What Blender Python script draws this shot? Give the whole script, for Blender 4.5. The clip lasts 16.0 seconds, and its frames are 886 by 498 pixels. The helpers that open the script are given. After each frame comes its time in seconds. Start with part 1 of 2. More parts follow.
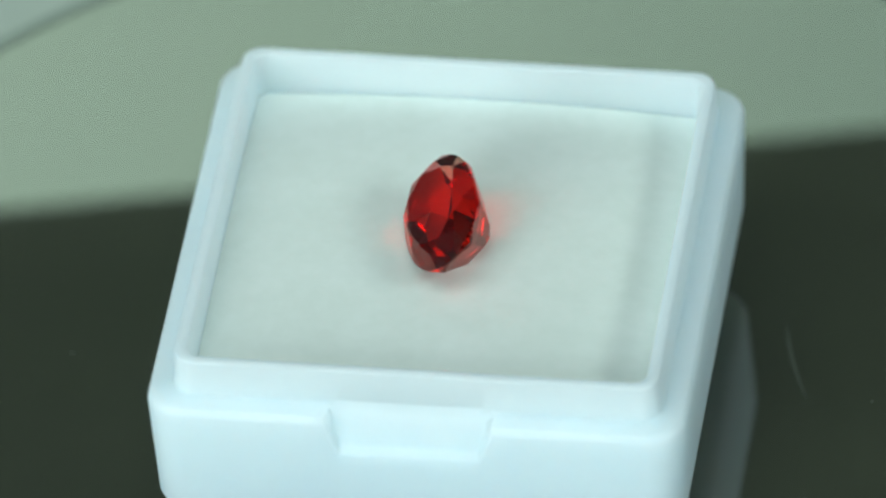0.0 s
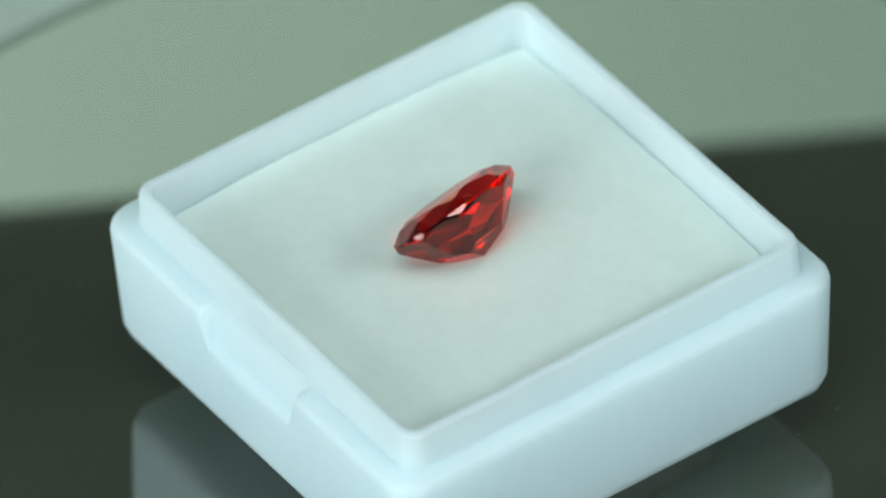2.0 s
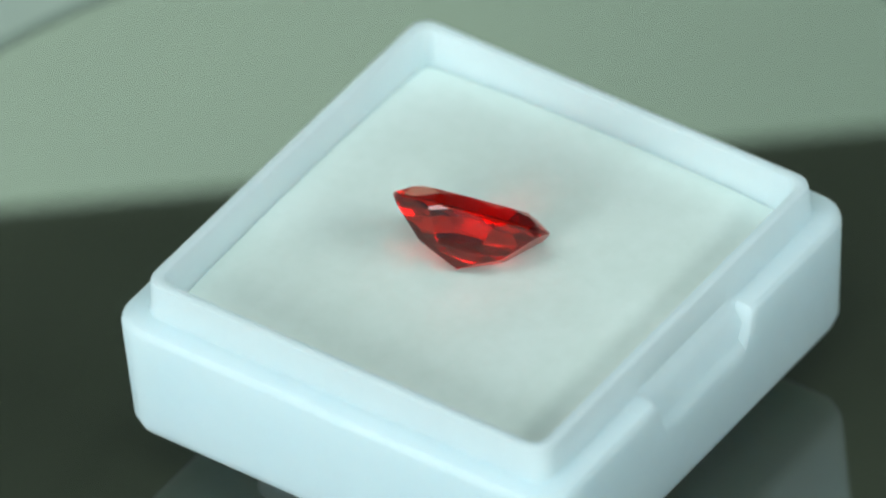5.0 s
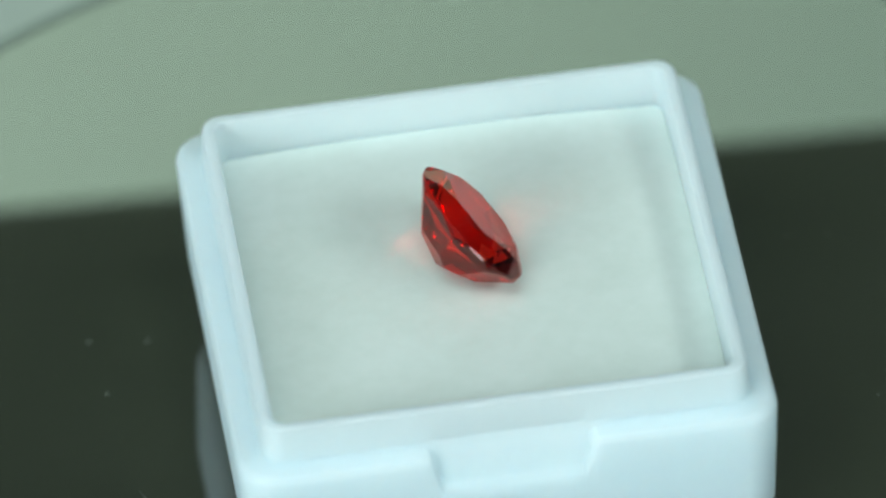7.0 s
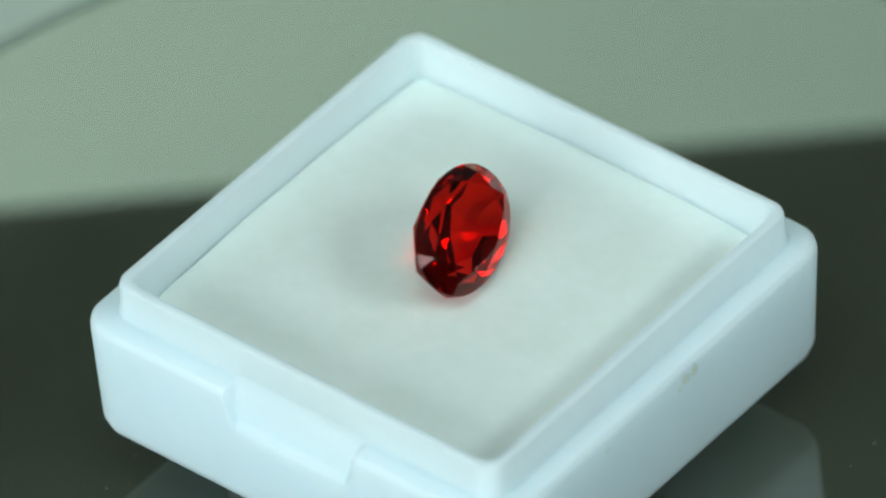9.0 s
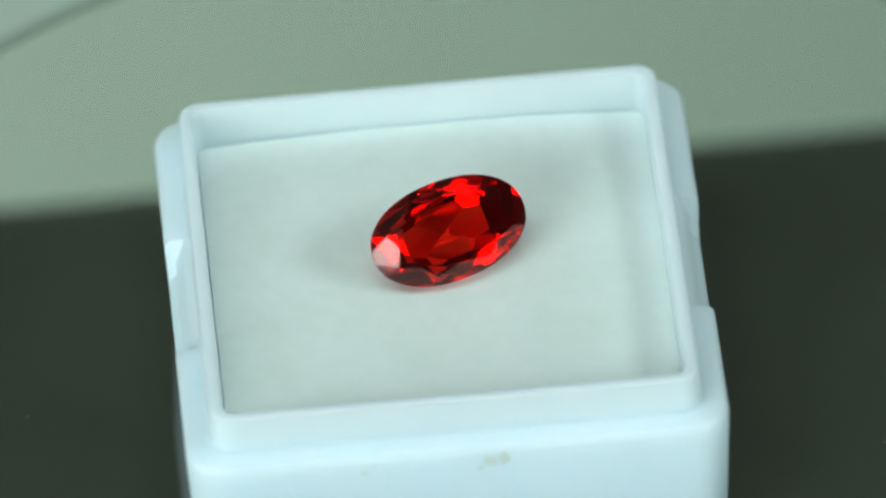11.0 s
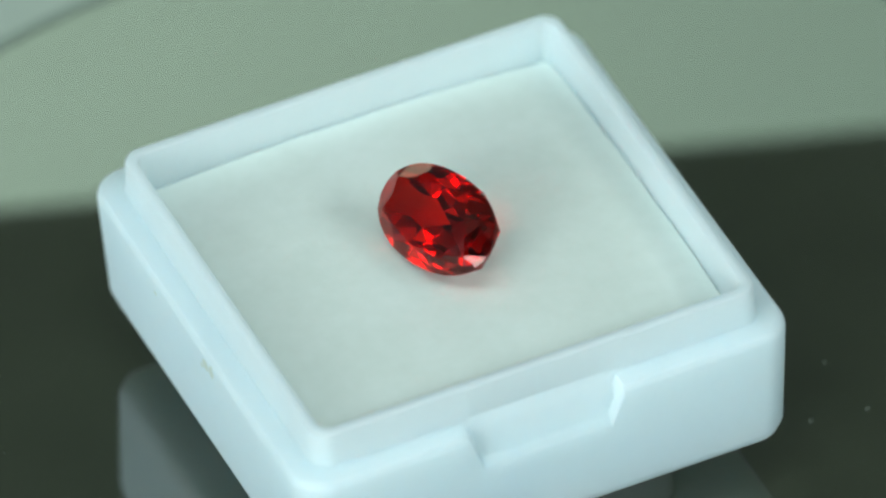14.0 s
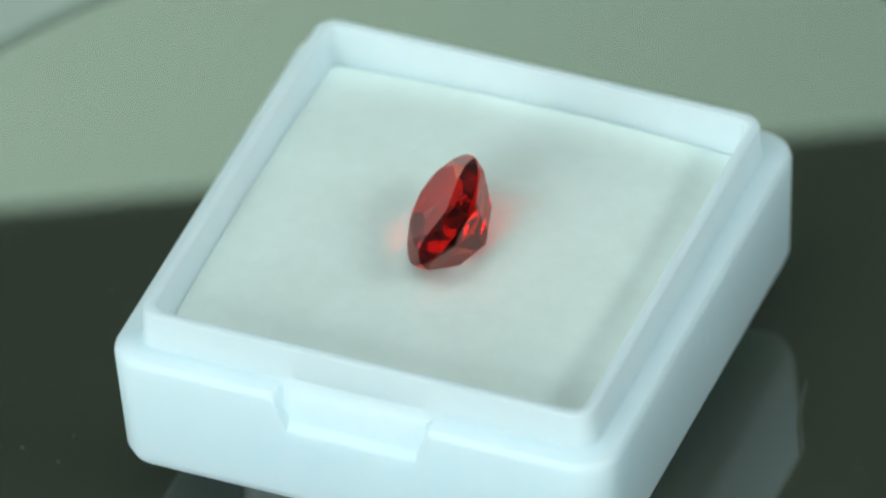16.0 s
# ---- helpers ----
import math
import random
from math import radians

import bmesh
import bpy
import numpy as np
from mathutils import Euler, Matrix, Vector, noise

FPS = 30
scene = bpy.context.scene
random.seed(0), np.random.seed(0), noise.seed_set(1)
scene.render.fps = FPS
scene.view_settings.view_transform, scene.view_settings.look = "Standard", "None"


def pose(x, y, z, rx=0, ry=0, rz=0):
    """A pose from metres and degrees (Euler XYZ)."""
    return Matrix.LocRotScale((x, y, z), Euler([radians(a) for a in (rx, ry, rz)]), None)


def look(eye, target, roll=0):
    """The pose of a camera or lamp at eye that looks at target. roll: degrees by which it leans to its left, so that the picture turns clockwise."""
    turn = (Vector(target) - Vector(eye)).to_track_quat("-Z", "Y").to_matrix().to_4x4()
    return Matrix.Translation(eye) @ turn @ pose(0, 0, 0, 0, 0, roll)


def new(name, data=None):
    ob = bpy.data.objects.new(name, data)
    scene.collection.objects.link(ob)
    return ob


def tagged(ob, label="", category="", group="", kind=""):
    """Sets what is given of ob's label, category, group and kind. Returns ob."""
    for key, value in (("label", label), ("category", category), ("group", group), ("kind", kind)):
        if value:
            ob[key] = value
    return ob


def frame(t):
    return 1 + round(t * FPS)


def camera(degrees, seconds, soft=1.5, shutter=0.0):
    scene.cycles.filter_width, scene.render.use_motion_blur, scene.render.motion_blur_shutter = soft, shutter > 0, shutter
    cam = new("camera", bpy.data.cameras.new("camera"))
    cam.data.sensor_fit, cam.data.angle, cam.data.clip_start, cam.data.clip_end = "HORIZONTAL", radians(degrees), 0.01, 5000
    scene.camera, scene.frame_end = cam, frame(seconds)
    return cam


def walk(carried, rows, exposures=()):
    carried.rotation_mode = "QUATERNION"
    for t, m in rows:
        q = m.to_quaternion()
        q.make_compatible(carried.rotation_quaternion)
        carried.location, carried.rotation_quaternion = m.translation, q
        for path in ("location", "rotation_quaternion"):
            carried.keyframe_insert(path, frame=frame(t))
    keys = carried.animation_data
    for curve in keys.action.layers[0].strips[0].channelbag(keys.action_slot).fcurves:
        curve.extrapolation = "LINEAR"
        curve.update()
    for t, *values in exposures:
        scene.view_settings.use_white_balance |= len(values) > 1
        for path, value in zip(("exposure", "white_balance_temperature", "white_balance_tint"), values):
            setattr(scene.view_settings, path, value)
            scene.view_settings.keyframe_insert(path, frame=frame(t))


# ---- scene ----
# ---- camera ----
MM = 0.001
OMEGA, TURN0 = 23.38, -10.30      # degrees a second, clockwise from above, and the angle at the start
DIST, ELEV = 0.733, 41.28


def turn(t):
    return TURN0 - OMEGA * t


cam = camera(3.849, 16.0, soft=2.35, shutter=0.5)
aim = Vector((-0.783 * MM, 0, 10.054 * MM))
eye = aim + DIST * Vector((0, -math.cos(radians(ELEV)), math.sin(radians(ELEV))))
cam.data.dof.use_dof = True
cam.data.dof.focus_distance = DIST - 0.001
cam.data.dof.aperture_fstop = 28
walk(cam, [(0.0, look(eye, aim, -3.393)), (16.0, look(eye, aim, -3.393))], exposures=[(0.0, -0.04), (16.0, -0.04)])

# ---- world and light ----
world = bpy.data.worlds.new("world")
scene.world = world
scene.cycles.blur_glossy = 0.0
world.use_nodes = True
world.node_tree.nodes["Background"].inputs[0].default_value = (0.75, 0.95, 1.0, 1)
world.node_tree.nodes["Background"].inputs[1].default_value = 0.3

WALL_S = -1.6
WINDOWS = ((-1.42, 0.73, 1.75, 1.14, 48),)      # x, z, width, height, light


def daylight(x, z, w, h, energy):
    lamp = bpy.data.lights.new("window_light", "AREA")
    lamp.shape, lamp.size, lamp.size_y = "RECTANGLE", w, h
    lamp.energy, lamp.color = energy, (0.80, 0.985, 1.02)
    new("window_light", lamp).matrix_world = look((x, WALL_S - 0.02, z), (x, 0, z))


for row in WINDOWS:
    daylight(*row)
# unseen lamps added for the glints on the stone; the right one also fills
SOFTBOXES = ((pose(-0.22, -0.30, 0.85), 0.94, 0.36, 3.85), (look((1.01, -0.50, 0.82), (0, 0, 0)), 0.72, 0.29, 6.3))      # place, width, depth, light


def soft_light(m, w, d, energy):
    lamp = bpy.data.lights.new("glint_light", "AREA")
    lamp.shape, lamp.size, lamp.size_y = "RECTANGLE", w, d
    lamp.energy, lamp.color = energy, (0.795, 0.985, 1.015)
    new("glint_light", lamp).matrix_world = m


for row in SOFTBOXES:
    soft_light(*row)

# ---- materials ----
def material(name, color, rough=0.5, **more):
    m = bpy.data.materials.new(name)
    m.use_nodes = True
    b = m.node_tree.nodes["Principled BSDF"]
    b.inputs["Base Color"].default_value = (*color, 1)
    b.inputs["Roughness"].default_value = rough
    for key, v in more.items():
        b.inputs[key.replace("_", " ")].default_value = v
    return m


def textured(name, dark, light, scale, rough=0.5, bump=0.0, bump_scale=0.0, rough_to=None, detail=4, **more):
    """A principled material: two tones mixed by a coarse and a fine noise, with a fine relief."""
    m = material(name, light, rough, **more)
    n, l = m.node_tree.nodes, m.node_tree.links
    b = n["Principled BSDF"]
    co = n.new("ShaderNodeTexCoord")
    a, f = n.new("ShaderNodeTexNoise"), n.new("ShaderNodeTexNoise")
    a.inputs["Scale"].default_value, f.inputs["Scale"].default_value = scale, scale * 7
    a.inputs["Detail"].default_value = detail
    mix = n.new("ShaderNodeMath")
    mix.operation = "MULTIPLY_ADD"
    mix.inputs[1].default_value = 0.4
    ramp = n.new("ShaderNodeValToRGB")
    ramp.color_ramp.elements[0].position, ramp.color_ramp.elements[1].position = 0.45, 0.9
    ramp.color_ramp.elements[0].color, ramp.color_ramp.elements[1].color = (*dark, 1), (*light, 1)
    l.new(co.outputs["Object"], a.inputs["Vector"])
    l.new(co.outputs["Object"], f.inputs["Vector"])
    l.new(f.outputs["Fac"], mix.inputs[0])
    l.new(a.outputs["Fac"], mix.inputs[2])
    l.new(mix.outputs[0], ramp.inputs[0])
    l.new(ramp.outputs[0], b.inputs["Base Color"])
    if rough_to is not None:
        r = n.new("ShaderNodeMapRange")
        r.inputs["From Min"].default_value, r.inputs["From Max"].default_value = 0.4, 0.9
        r.inputs["To Min"].default_value, r.inputs["To Max"].default_value = rough, rough_to
        l.new(mix.outputs[0], r.inputs["Value"])
        l.new(r.outputs[0], b.inputs["Roughness"])
    if bump:
        g, bu = n.new("ShaderNodeTexNoise"), n.new("ShaderNodeBump")
        g.inputs["Scale"].default_value, g.inputs["Detail"].default_value = bump_scale, 5
        bu.inputs["Strength"].default_value, bu.inputs["Distance"].default_value = bump, 1.0 / bump_scale
        l.new(co.outputs["Object"], g.inputs["Vector"])
        l.new(g.outputs["Fac"], bu.inputs["Height"])
        l.new(bu.outputs["Normal"], b.inputs["Normal"])
    return m


def glowing(name, color, strength):
    m = material(name, color, 0.6)
    b = m.node_tree.nodes["Principled BSDF"]
    b.inputs["Emission Color"].default_value = (*color, 1)
    b.inputs["Emission Strength"].default_value = strength
    return m


M_PLASTIC = textured("white_plastic", (0.735, 0.86, 0.92), (0.765, 0.885, 0.945), 120, 0.38, 0.05, 900, 0.5,
                     Subsurface_Weight=0.8, Subsurface_Radius=(0.0029, 0.0032, 0.0034), Subsurface_Scale=1.0)
M_FOAM = textured("white_felt", (0.75, 0.80, 0.725), (0.82, 0.865, 0.80), 160, 0.95, 0.045, 2600)
M_DISC = textured("black_gloss", (0.040, 0.045, 0.026), (0.054, 0.060, 0.036), 60, 0.04, IOR=2.5)
M_EDGE = material("dull_edge", (0.27, 0.31, 0.26), 0.4)
M_BASE = material("black_plastic", (0.03, 0.03, 0.03), 0.5)


def crystal(name, tint, ior, gloss):
    """A stone that takes colour from the light at each pass and each inner reflection, under a colourless polish."""
    m = bpy.data.materials.new(name)
    m.use_nodes = True
    n, l = m.node_tree.nodes, m.node_tree.links
    n.remove(n["Principled BSDF"])
    glass, polish, mix = n.new("ShaderNodeBsdfGlass"), n.new("ShaderNodeBsdfGlossy"), n.new("ShaderNodeMixShader")
    glass.inputs["Color"].default_value, glass.inputs["Roughness"].default_value, glass.inputs["IOR"].default_value = (*tint, 1), 0.045, ior
    polish.inputs["Color"].default_value, polish.inputs["Roughness"].default_value = (1, 1, 1, 1), 0.02
    facing, power, scaled = n.new("ShaderNodeLayerWeight"), n.new("ShaderNodeMath"), n.new("ShaderNodeMath")
    facing.inputs["Blend"].default_value = 0.5
    power.operation, power.inputs[1].default_value = "POWER", 5.0
    scaled.operation, scaled.inputs[1].default_value, scaled.inputs[2].default_value = "MULTIPLY_ADD", 0.55, gloss
    l.new(facing.outputs["Facing"], power.inputs[0])
    l.new(power.outputs[0], scaled.inputs[0])
    l.new(scaled.outputs[0], mix.inputs[0])
    l.new(glass.outputs[0], mix.inputs[1])
    l.new(polish.outputs[0], mix.inputs[2])
    l.new(mix.outputs[0], n["Material Output"].inputs["Surface"])
    return m


M_GEM = crystal("red_crystal", (0.88, 0.115, 0.062), 1.64, 0.045)
M_SCRATCH = material("pale_scratch", (0.058, 0.066, 0.048), 0.7)
M_DUST = material("pale_dust", (0.085, 0.094, 0.07), 0.9)
M_STAIN = material("brown_residue", (0.69, 0.765, 0.70), 0.5)
M_TABLE = textured("pale_laminate", (0.48, 0.54, 0.45), (0.54, 0.60, 0.51), 30, 0.5, 0.05, 400)
# tone and blue tint of the unseen walls set the fill light on the box
M_WALL = textured("wall_fill_tint", (0.28, 0.335, 0.38), (0.335, 0.395, 0.44), 3, 0.8, 0.1, 120)
M_CEILING = textured("ceiling_paint", (0.26, 0.27, 0.25), (0.32, 0.33, 0.31), 3, 0.8, 0.1, 120)
M_FLOOR = textured("floor_lino", (0.12, 0.11, 0.10), (0.18, 0.16, 0.14), 8, 0.5, 0.1, 200)
M_FRAME = material("window_paint", (0.75, 0.76, 0.74), 0.4)
M_HOUSING = material("grey_housing", (0.10, 0.10, 0.10), 0.5)
# stands in for the bright area the disc mirrors; added, no lamp known there
M_PANEL = glowing("painted_glow", (0.785, 1.0, 0.775), 2.0)
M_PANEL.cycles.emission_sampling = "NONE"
# falloff painted into the glow: brighter at the left end, dimmer at the right
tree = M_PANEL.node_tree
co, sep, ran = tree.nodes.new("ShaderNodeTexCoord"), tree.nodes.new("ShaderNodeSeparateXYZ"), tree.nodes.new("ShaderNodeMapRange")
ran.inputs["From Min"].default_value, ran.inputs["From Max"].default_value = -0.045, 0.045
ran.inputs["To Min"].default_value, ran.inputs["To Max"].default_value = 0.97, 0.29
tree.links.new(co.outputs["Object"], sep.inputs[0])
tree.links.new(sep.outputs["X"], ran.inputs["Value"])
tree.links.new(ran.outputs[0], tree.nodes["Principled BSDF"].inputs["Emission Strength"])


# ---- builders ----
def mesh_of(name, bm, mat, smooth=False, angle=35):
    me = bpy.data.meshes.new(name)
    bmesh.ops.recalc_face_normals(bm, faces=bm.faces)
    for f in bm.faces:
        f.smooth = smooth
    if smooth:
        for e in bm.edges:
            e.smooth = e.calc_face_angle(0) < radians(angle)
    bm.to_mesh(me)
    bm.free()
    me.materials.append(mat)
    return me


def part(name, bm, mat, parent, label="", smooth=False):
    ob = new(name, mesh_of(name, bm, mat, smooth))
    ob.parent = parent
    return tagged(ob, label)


def add_box(bm, lo, hi, bevel=0.0):
    got = bmesh.ops.create_cube(bm, size=1)["verts"]
    for v in got:
        v.co = [lo[i] + (v.co[i] + 0.5) * (hi[i] - lo[i]) for i in range(3)]
    if bevel:
        edges = list({e for v in got for e in v.link_edges})
        bmesh.ops.bevel(bm, geom=edges, offset=bevel, segments=3, affect="EDGES", profile=0.5)
    return bm


def lathe(bm, profile, n=160):
    """Turns (radius, z) rows round the z axis; radius 0 at an end closes it."""
    rings = []
    for r, z in profile:
        if r == 0:
            rings.append([bm.verts.new((0, 0, z))] * n)
        else:
            rings.append([bm.verts.new((r * math.cos(2 * math.pi * i / n), r * math.sin(2 * math.pi * i / n), z)) for i in range(n)])
    for a, b in zip(rings, rings[1:]):
        for i in range(n):
            j = (i + 1) % n
            vs = []
            for v in (a[i], a[j], b[j], b[i]):
                if v not in vs:
                    vs.append(v)
            if len(vs) > 2:
                bm.faces.new(vs)
    return bm


def thing(name, label, category, at=(0, 0, 0), kind=""):
    ob = new(name)
    ob.location = at
    return tagged(ob, label, category, kind=kind)


# ---- the room, unseen, added to close the place in and bounce dim fill ----
DISC_Z = -2.3 * MM
TABLE_Z = DISC_Z - 0.024
FLOOR_Z = TABLE_Z - 0.75
X0, X1, Y0, Y1, CEIL = -2.8, 2.9, WALL_S, 2.2, FLOOR_Z + 2.6


def structure(name, bm, mat, label, category):
    return tagged(new(name, mesh_of(name, bm, mat)), label, category, kind="structure")


T = 0.12
structure("floor", add_box(bmesh.new(), (X0 - T, Y0 - T, FLOOR_Z - T), (X1 + T, Y1 + T, FLOOR_Z)), M_FLOOR, "dark brown plain floor of the dim room", "floor")
structure("ceiling", add_box(bmesh.new(), (X0 - T, Y0 - T, CEIL), (X1 + T, Y1 + T, CEIL + T)), M_CEILING, "grey painted ceiling of the dim room", "ceiling")
structure("wall_north", add_box(bmesh.new(), (X0 - T, Y1, FLOOR_Z), (X1 + T, Y1 + T, CEIL)), M_WALL, "plain blue-grey wall, unseen, tinted for the fill light", "wall")
structure("wall_west", add_box(bmesh.new(), (X0 - T, Y0, FLOOR_Z), (X0, Y1, CEIL)), M_WALL, "plain blue-grey wall, unseen, tinted for the fill light", "wall")
structure("wall_east", add_box(bmesh.new(), (X1, Y0, FLOOR_Z), (X1 + T, Y1, CEIL)), M_WALL, "plain blue-grey wall, unseen, tinted for the fill light", "wall")
bm = bmesh.new()
edges_x = [X0 - T] + [v for x, z, w, h, e in WINDOWS for v in (x - w / 2, x + w / 2)] + [X1 + T]
for a, b in zip(edges_x[::2], edges_x[1::2]):
    add_box(bm, (a, Y0 - T, FLOOR_Z), (b, Y0, CEIL))
for x, z, w, h, e in WINDOWS:
    add_box(bm, (x - w / 2, Y0 - T, FLOOR_Z), (x + w / 2, Y0, z - h / 2))
    add_box(bm, (x - w / 2, Y0 - T, z + h / 2), (x + w / 2, Y0, CEIL))
structure("wall_south", bm, M_WALL, "blue-grey wall, unseen, tinted for fill, with a wide window opening", "wall")


def build_window(name, x, z, w, h):
    ob = thing(name, "white painted window frame letting in daylight", "window", (x, Y0, z - h / 2), "structure")
    for lo, hi in (((-w / 2, 0), (-w / 2 + 0.04, h)), ((w / 2 - 0.04, 0), (w / 2, h)), ((-w / 2 + 0.04, 0), (w / 2 - 0.04, 0.04)), ((-w / 2 + 0.04, h - 0.04), (w / 2 - 0.04, h))):
        part("window_frame", add_box(bmesh.new(), (lo[0], -0.012, lo[1]), (hi[0], 0.03, hi[1]), 0.004), M_FRAME, ob)


for n, (x, z, w, h, e) in enumerate(WINDOWS):
    build_window("window_%d" % (n + 1), x, z, w, h)

# ---- unseen softboxes, hung from the ceiling, added to suit the glints on the stone ----
def build_softbox(m, width, depth):
    ob = thing("glint_softbox", "long grey lamp box, unseen, added to give the stone its glints", "lamp")
    ob.matrix_world = m
    tagged(ob, group="softboxes over the table")
    w, d = width / 2, depth / 2
    for lo, hi in (((-w - 0.02, -d - 0.02), (-w, d + 0.02)), ((w, -d - 0.02), (w + 0.02, d + 0.02)), ((-w, -d - 0.02), (w, -d)), ((-w, d), (w, d + 0.02))):
        part("rim", add_box(bmesh.new(), (*lo, -0.01), (*hi, 0.05), 0.002), M_HOUSING, ob)
    part("back", add_box(bmesh.new(), (-w, -d, 0.02), (w, d, 0.045), 0.002), M_HOUSING, ob)
    up = m.inverted() @ Vector((m.translation.x, m.translation.y, CEIL))
    foot = Vector((0, 0, 0.045))
    q = (up - foot).to_track_quat("Z", "Y").to_matrix().to_4x4()
    bm = add_box(bmesh.new(), (-0.004, -0.004, 0), (0.004, 0.004, (up - foot).length), 0.001)
    bm.transform(Matrix.Translation(foot) @ q)
    part("cord", bm, M_HOUSING, ob)


for m, w, d, energy in SOFTBOXES:
    build_softbox(m, w, d)

# ---- table ----
table = thing("table", "pale grey laminate table under the turntable", "table", (0, 0.3, FLOOR_Z))
part("tabletop", add_box(bmesh.new(), (-0.7, -0.6, 0.72), (0.7, 0.6, 0.75), 0.004), M_TABLE, table)
for sx in (-1, 1):
    for sy in (-1, 1):
        part("leg", add_box(bmesh.new(), (sx * 0.64 - 0.025, sy * 0.54 - 0.025, 0), (sx * 0.64 + 0.025, sy * 0.54 + 0.025, 0.72), 0.004), M_HOUSING, table)

# ---- unseen glow strip added behind the turntable, its top edge mirrored in the disc ----
BAR_Y, BAR_LOW, BAR_TOP = 60.4 * MM, 12.6 * MM, 32.0 * MM
bar = thing("glow_strip", "unseen pale green glow strip on two posts, added for the disc to mirror", "lamp", (0, BAR_Y, TABLE_Z))
bar.rotation_euler = (0, 0, radians(2.9))
lo, hi = BAR_LOW - TABLE_Z, BAR_TOP - TABLE_Z
part("glow_face", add_box(bmesh.new(), (-0.034, 0, lo), (0.034, 0.003, hi), 0.0004), M_PANEL, bar, "pale glowing face, painted brighter at its left end")
part("housing", add_box(bmesh.new(), (-0.035, 0.003, lo - 0.0005), (0.035, 0.012, hi - 0.0002), 0.0005), M_HOUSING, bar)
for x in (-0.012, 0.012):
    part("post", add_box(bmesh.new(), (x - 0.003, 0.005, 0), (x + 0.003, 0.010, lo), 0.0005), M_HOUSING, bar)

# ---- turntable ----
DISC_R, RIM = 42.75 * MM, 0.9 * MM
TOP = DISC_Z - TABLE_Z
turntable = thing("turntable", "small black turntable with a glossy scratched disc", "turntable", (0, 0, TABLE_Z))
part("base", lathe(bmesh.new(), [(0, 0), (0.036, 0), (0.037, 0.001), (0.037, 0.017), (0.036, 0.018), (0, 0.018)]), M_BASE, turntable, smooth=True)
prof = [(0, 0.0185), (DISC_R - 0.0012, 0.0185), (DISC_R, 0.0197), (DISC_R, TOP - 0.00033)]
for i in range(1, 7):
    a = i / 6 * math.pi / 2
    prof.append((DISC_R - 0.00033 + 0.00033 * math.cos(a), TOP - 0.00033 + 0.00033 * math.sin(a)))
prof += [(DISC_R - 0.0003, TOP), (DISC_R - 0.0004, TOP), (0, TOP)]
disc = part("disc", lathe(bmesh.new(), prof, 256), M_DISC, turntable, "glossy black disc with scratches and dust", smooth=True)

# a separate dull ring gives the stripe along the far edge of the disc
part("rim", lathe(bmesh.new(), [(DISC_R + 2e-5, 0.0186), (DISC_R + RIM - 3e-4, 0.0186), (DISC_R + RIM, 0.0189), (DISC_R + RIM, TOP - 5e-4), (DISC_R + RIM - 1.5e-4, TOP - 1.5e-4),
                                (DISC_R + RIM - 5e-4, TOP), (DISC_R + 2e-5, TOP), (DISC_R + 2e-5, 0.0186)], 256), M_EDGE, turntable, "dull grey ring round the disc", smooth=True)


def at_disc(x, y):
    return Vector((x * MM, y * MM, TOP))


def scratch(points, width):
    """A thin pale strip lying on the disc, tapered to both ends."""
    bm = bmesh.new()
    rows = []
    for i, p in enumerate(points):
        a, b = points[max(i - 1, 0)], points[min(i + 1, len(points) - 1)]
        d = Vector((b[0] - a[0], b[1] - a[1], 0)).normalized()
        s = Vector((-d.y, d.x, 0)) * width * MM * (0.15 + math.sin(math.pi * (i + 0.3) / (len(points) - 0.4)))
        c = at_disc(*p)
        rows.append([bm.verts.new(c + s + Vector((0, 0, 1e-5))), bm.verts.new(c + Vector((0, 0, 3e-5))), bm.verts.new(c - s + Vector((0, 0, 1e-5)))])
    for r, q in zip(rows, rows[1:]):
        for k in range(2):
            bm.faces.new((r[k], r[k + 1], q[k + 1], q[k]))
    return part("scratch", bm, M_SCRATCH, disc)


scratch([(17.0, 9.1), (17.15, 8.4), (17.35, 7.4), (17.75, 5.9), (18.3, 4.4), (18.95, 2.9)], 0.13)


def speck(x, y, a, b, turned, seed):
    """A crumb of dust on the disc."""
    bm = bmesh.new()
    bmesh.ops.create_icosphere(bm, subdivisions=2, radius=1)
    c, s = math.cos(radians(turned)), math.sin(radians(turned))
    for v in bm.verts:
        k = 1 + 0.5 * noise.noise(v.co * 1.7 + Vector((seed * 3.1, 0, 0)))
        p, q = v.co.x * a * k, v.co.y * b * k
        v.co = at_disc(x + c * p - s * q, y + s * p + c * q) + Vector((0, 0, (v.co.z + 0.5) * 0.04 * k * MM))
    part("dust_speck", bm, M_DUST, disc, smooth=True)


for n, (x, y, a, b, turned) in enumerate(((16.9, -9.5, 0.30, 0.14, 60), (19.7, -5.5, 0.26, 0.13, 70), (20.15, -10.05, 0.22, 0.16, 30), (-20.15, -11.34, 0.12, 0.10, 0),
                                          (-20.2, -9.05, 0.07, 0.06, 0), (-22.97, 2.96, 0.10, 0.09, 0), (-5.51, -23.04, 0.13, 0.10, 10), (12.5, 16.7, 0.12, 0.08, 40),
                                          (12.95, 13.6, 0.11, 0.08, 80), (-22.5, -10.98, 0.16, 0.07, 160), (-24.5, 9.0, 0.08, 0.07, 0), (3.0, 24.6, 0.10, 0.06, 0),
                                          (22.6, 3.0, 0.07, 0.06, 0), (-18.6, 15.5, 0.08, 0.05, 30), (23.8, -16.4, 0.08, 0.08, 0))):
    speck(x, y, a, b, turned, n)

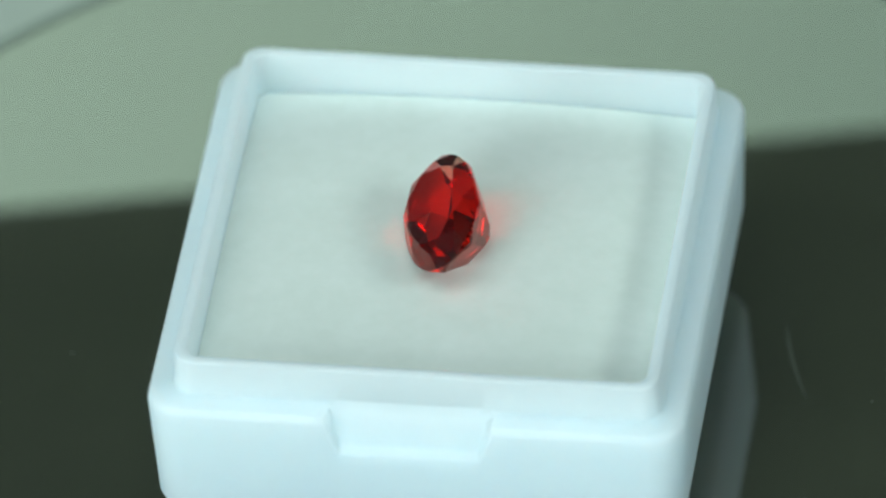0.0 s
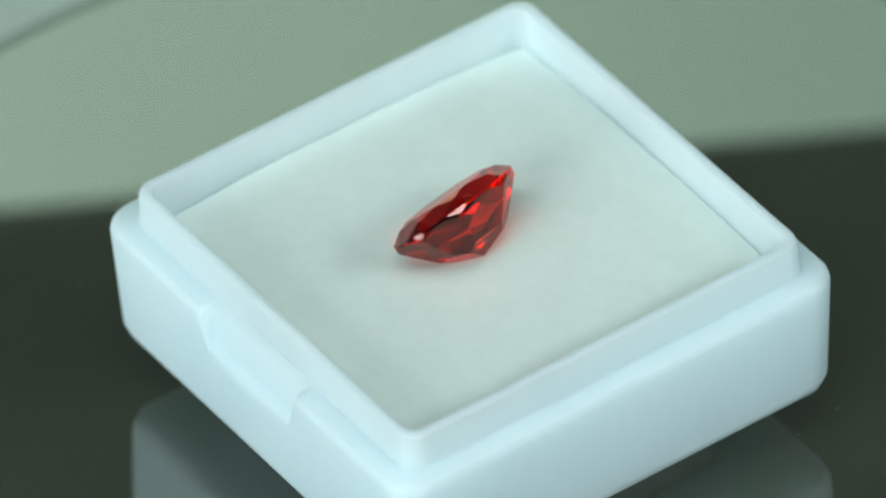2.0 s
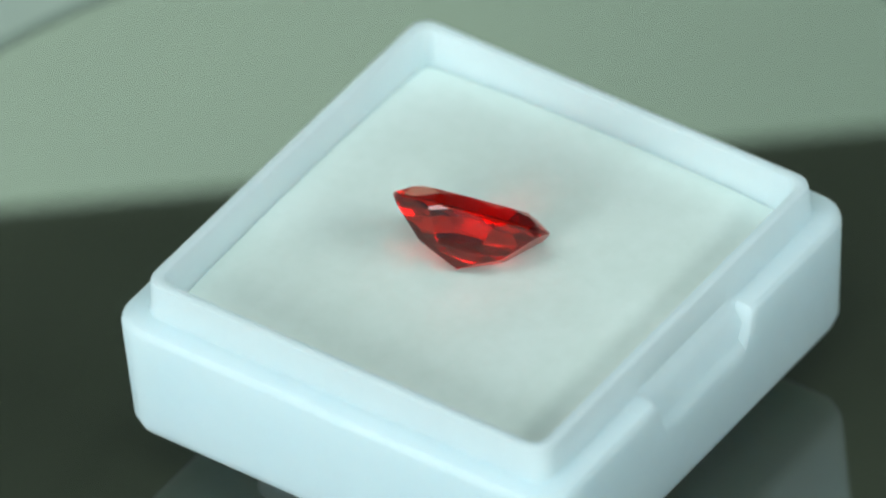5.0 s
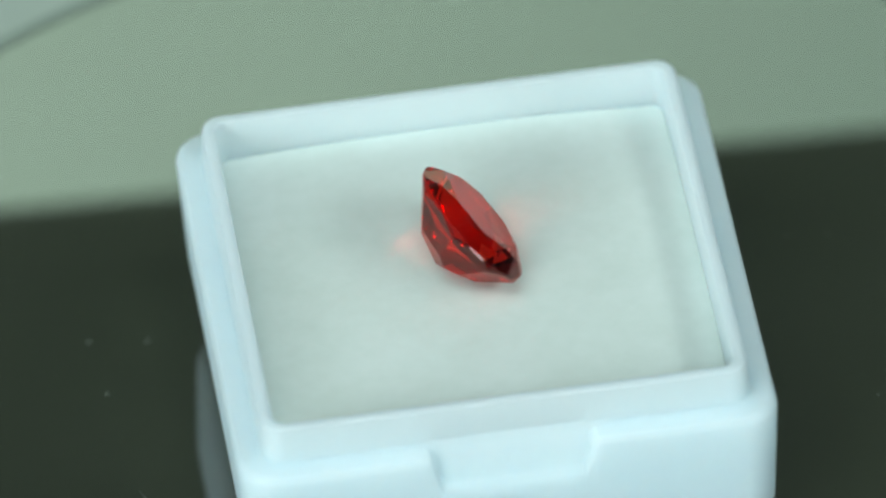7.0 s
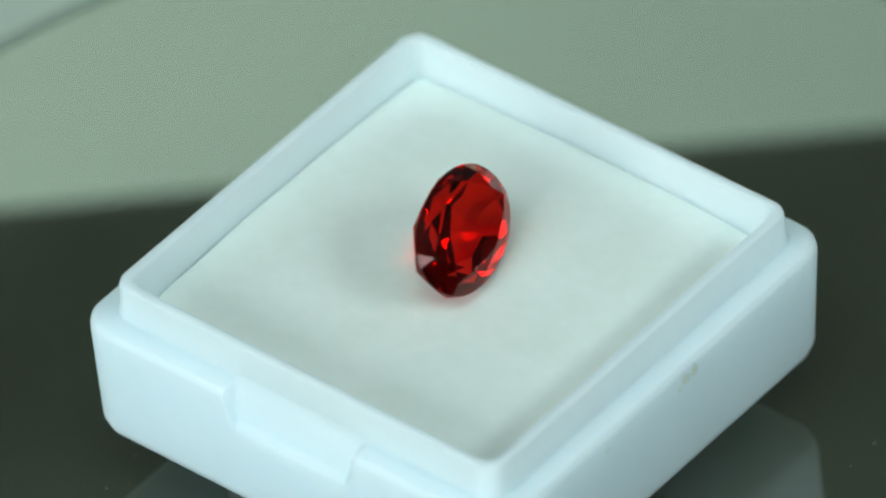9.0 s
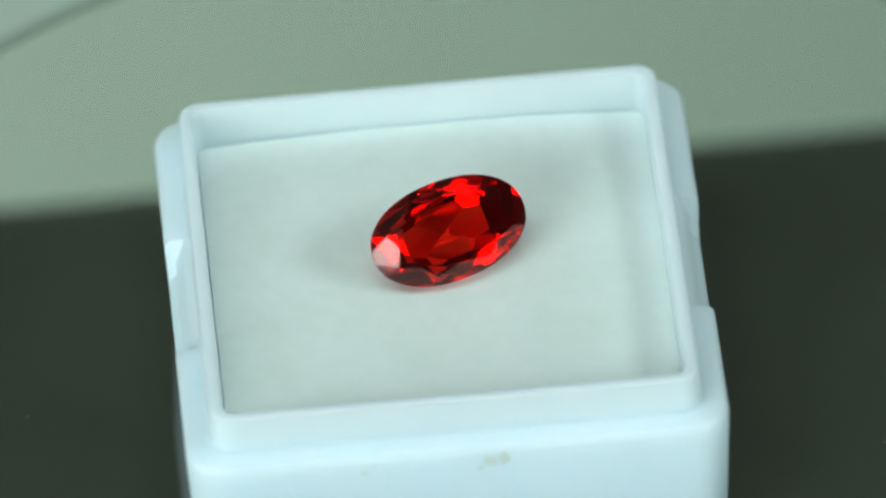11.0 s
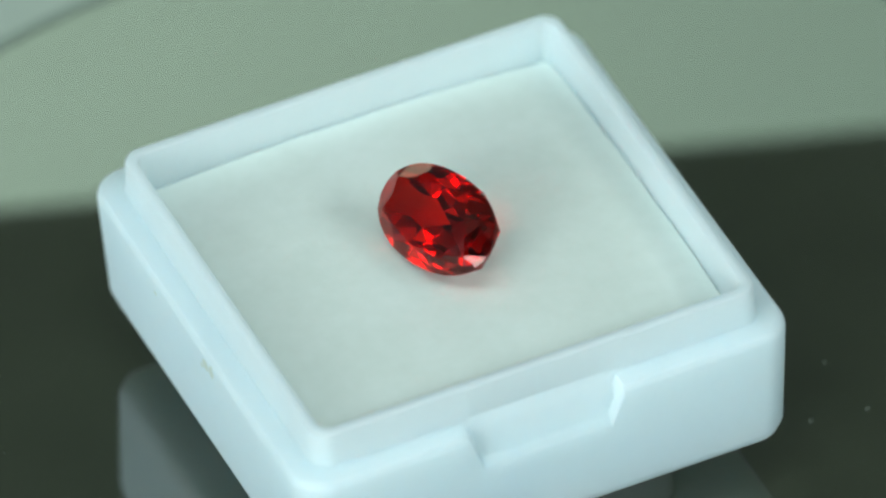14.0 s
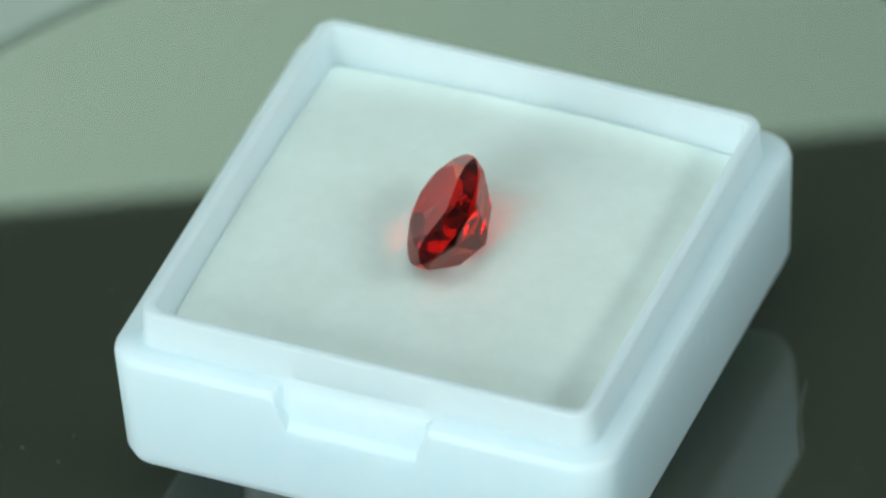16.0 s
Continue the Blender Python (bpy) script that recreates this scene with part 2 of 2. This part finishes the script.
# ---- the gem box ----
HALF, H1, H2 = 15.0, 9.17, 11.46
OX, OY = -0.656, 1.183
FOAM_Z = 9.64
RINGS = [
    # inset, height, and the same in the finger notch
    (1.9, 0.8, 1.9, 0.8), (1.0, 0.88, 1.0, 0.88), (0.55, 1.2, 0.55, 1.2), (0.30, 1.9, 0.30, 1.9), (0.14, 5.6, 0.14, 5.6),
    (0.02, H1 - 0.60, 0.10, 6.42), (0.08, H1 - 0.30, 0.20, 6.68), (0.25, H1 - 0.08, 0.37, 6.92), (0.52, H1, 0.58, 7.20),
    (1.16, H1, 0.82, 8.55), (1.36, H1 + 0.06, 1.15, H1 - 0.10), (1.46, H1 + 0.26, 1.46, H1 + 0.20), (1.52, H2 - 0.30, 1.52, H2 - 0.30), (1.58, H2 - 0.10, 1.58, H2 - 0.10),
    (1.74, H2, 1.74, H2), (2.02, H2, 2.02, H2), (2.18, H2 - 0.10, 2.18, H2 - 0.10), (2.25, H2 - 0.3, 2.25, H2 - 0.3), (2.40, 8.0, 2.40, 8.0)]


def outline(inset, radius, n_arc=8):
    """Points round a rounded square, counter-clockwise, each with its side (0 to 3) and place along it; None on corners."""
    xs = [-8.7, -7.6, -6.5, -5.4, -5.0, -4.75, -4.5, -4.1, -3.8, -3.4, -2.0, 0.0, 2.0, 3.2, 3.6, 4.0, 4.4, 4.6, 4.8, 5.2, 6.5, 7.6, 8.7]
    h, out = HALF - inset, []
    for side in range(4):
        c, s = math.cos(side * math.pi / 2), math.sin(side * math.pi / 2)
        for x in xs:
            out.append((Vector((c * x + s * h, s * x - c * h)), side, x))
        for i in range(n_arc + 1):
            a = -math.pi / 2 + i / n_arc * math.pi / 2
            x, y = h - radius + radius * math.cos(a), -h + radius + radius * math.sin(a)
            out.append((Vector((c * x - s * y, s * x + c * y)), side, None))
    return out


def notch(side, x):
    if x is None or side % 2:
        return 0.0
    left, right = (-4.9, 4.4) if side == 0 else (-4.6, 4.8)
    f = min((x - left) / 0.75, (right - x) / 0.75)
    f = min(max(f, 0.0), 1.0)
    return f * f * (3 - 2 * f)


box_thing = thing("gem_box", "small square white plastic gem box, lid off, on the disc", "box")
bm = bmesh.new()
rings = []
for inset, z, n_inset, n_z in RINGS:
    ring = []
    plain, cut = outline(inset, 2.0 - 0.55 * inset), outline(n_inset, 2.0 - 0.55 * n_inset)
    for (p, side, x), (q, _, _) in zip(plain, cut):
        w = notch(side, x)
        co = p.lerp(q, w)
        ring.append(bm.verts.new(((co.x + OX) * MM, (co.y + OY) * MM, (z + (n_z - z) * w) * MM)))
    rings.append(ring)
for a, b in zip(rings, rings[1:]):
    for i in range(len(a)):
        j = (i + 1) % len(a)
        bm.faces.new((a[i], a[j], b[j], b[i]))
bm.faces.new(rings[0])
bm.faces.new(rings[-1])
body = part("body", bm, M_PLASTIC, box_thing, smooth=True)


bm = bmesh.new()
foot = []
for inset, z in ((5.6, DISC_Z / MM), (5.3, DISC_Z / MM + 0.25), (5.2, 0.85)):
    foot.append([bm.verts.new(((p.x + OX) * MM, (p.y + OY) * MM, z * MM)) for p, side, x in outline(inset, 1.0)])
for a, b in zip(foot, foot[1:]):
    for i in range(len(a)):
        j = (i + 1) % len(a)
        bm.faces.new((a[i], a[j], b[j], b[i]))
bm.faces.new(foot[0])
bm.faces.new(foot[-1])
part("foot", bm, M_PLASTIC, box_thing, smooth=True)


def fleck(parent, at, size, mat, seed, name):
    """A small uneven crumb."""
    bm = bmesh.new()
    bmesh.ops.create_icosphere(bm, subdivisions=2, radius=1)
    for v in bm.verts:
        k = 1 + 0.35 * (noise.noise(v.co * 1.4 + Vector((seed, 0, 0))))
        v.co = Vector((v.co.x * size[0], v.co.y * size[1], v.co.z * size[2])) * k * MM + Vector(at) * MM
    return part(name, bm, mat, parent, smooth=True)


for n, (y, z, a, b) in enumerate(((-1.25, 8.25, 0.30, 0.42), (0.10, 7.70, 0.17, 0.15), (-0.45, 8.15, 0.42, 0.34), (6.5, 8.0, 0.24, 0.10))):
    fleck(body, (-15.0 + OX + 0.02, y, z), (0.028, a, b), M_STAIN, n + 1, "stain")

# ---- felt pad in the box ----
pad = thing("foam_pad", "thin white felt pad filling the box", "pad")
bm = bmesh.new()
N, PX, PY = 72, 12.62, 12.63
grid = [[None] * (N + 1) for _ in range(N + 1)]
for i in range(N + 1):
    for j in range(N + 1):
        x, y = (2 * i / N - 1), (2 * j / N - 1)
        e = max(abs(x), abs(y))
        z = FOAM_Z + 0.05 * noise.noise(Vector((x * 2.5, y * 2.5, 3))) + 0.018 * noise.noise(Vector((x * 14, y * 14, 9)))
        z -= 0.60 * (max(abs(x), 0.25) ** 2.2 + max(abs(y), 0.25) ** 2.2) / 1.25      # bowed up a little in the middle
        z -= 0.08 * max(0, (e - 0.955) / 0.045) ** 2
        wob = 1 + 0.004 * noise.noise(Vector((x * 3, y * 3, 20))) * e
        grid[i][j] = bm.verts.new(((x * PX * wob + OX - 0.04) * MM, (y * PY * wob + OY - 0.04) * MM, z * MM))
for i in range(N):
    for j in range(N):
        bm.faces.new((grid[i][j], grid[i + 1][j], grid[i + 1][j + 1], grid[i][j + 1]))
edge = [e for e in bm.edges if e.is_boundary]
down = bmesh.ops.extrude_edge_only(bm, edges=edge)["geom"]
for v in down:
    if isinstance(v, bmesh.types.BMVert):
        v.co.z = 8.02 * MM
part("felt", bm, M_FOAM, pad, smooth=True)

# ---- the gem ----
GEM_L, GEM_W, CROWN, PAVILION = 9.03, 5.59, 0.82, 3.19
TABLE_S, GIRDLE = 0.68, 0.06
bm = bmesh.new()
SEG = 64


def girdle(d):
    """How far the outline reaches in a direction: an oval a little fuller than an ellipse."""
    q = 1.87
    return (abs(math.cos(d)) ** q + abs(math.sin(d)) ** q) ** (1 / q)


low = []
for i in range(SEG):
    c, e = math.cos(2 * math.pi * i / SEG), math.sin(2 * math.pi * i / SEG)
    low.append(bm.verts.new((math.copysign(abs(c) ** (2 / 2.15), c), math.copysign(abs(e) ** (2 / 2.15), e), -5)))
top = [bm.verts.new((v.co.x, v.co.y, CROWN)) for v in low]
bm.faces.new(low[::-1])
bm.faces.new(top)
for i in range(SEG):
    bm.faces.new((low[i], low[(i + 1) % SEG], top[(i + 1) % SEG], top[i]))


def facet(degrees, s, z, slope, side):
    """Grinds one flat facet on a stone of unit girdle: through radius s and height z, falling by slope; side 1 crown, -1 pavilion."""
    d = radians(degrees)
    s *= girdle(d)
    no = Vector((slope * math.cos(d), slope * math.sin(d), side))
    got = bmesh.ops.bisect_plane(bm, geom=list(bm.verts) + list(bm.edges) + list(bm.faces), dist=1e-6,
                                 plane_co=(s * math.cos(d), s * math.sin(d), z), plane_no=no, clear_outer=True)
    edges = [e for e in got["geom_cut"] if isinstance(e, bmesh.types.BMEdge) and e.is_boundary]
    if edges:
        bmesh.ops.contextual_create(bm, geom=edges)


rise = CROWN - GIRDLE
for k in range(8):
    facet(45 * k, 1.0, GIRDLE, rise / (1 - TABLE_S), 1)
    facet(45 * k + 22.5, TABLE_S * math.cos(radians(22.5)), CROWN, 1.05, 1)
for k in range(16):
    facet(22.5 * k + 11.25, 1.0, GIRDLE, 2.9, 1)
MID_S, MID_Z = 0.53, -0.668 * PAVILION
steep = (-GIRDLE - MID_Z) / (1 - MID_S)
for k in range(8):
    facet(45 * k, 1.0, -GIRDLE, steep, -1)
for k in range(4):
    facet(90 * k, 0.0, -PAVILION, (PAVILION + MID_Z) / MID_S, -1)
for k in range(16):
    facet(22.5 * k + 11.25, 1.0, -GIRDLE, 2.6 * steep, -1)
for v in bm.verts:
    v.co.x *= GEM_L / 2
    v.co.y *= GEM_W / 2
bmesh.ops.dissolve_limit(bm, angle_limit=radians(0.5), verts=bm.verts, edges=bm.edges)
gem_pose = Matrix.Translation((-0.887 * MM, 0.469 * MM, 12.175 * MM)) @ Matrix.Rotation(radians(287.03), 4, "Z") @ Matrix.Rotation(radians(-5.96), 4, "Y") @ Matrix.Rotation(radians(45.13), 4, "X")
for v in bm.verts:
    v.co = gem_pose @ (v.co * MM)
gem = tagged(new("gemstone", mesh_of("gemstone", bm, M_GEM)), "faceted oval red gemstone lying tilted on the felt pad", "gemstone")


# ---- what moves ----
def motions():
    times = [i * 0.5 for i in range(33)]
    for ob in (box_thing, pad, gem):
        walk(ob, [(t, pose(0, 0, 0, 0, 0, turn(t))) for t in times])
    walk(disc, [(t, pose(0, 0, 0, 0, 0, turn(t))) for t in times])


motions()
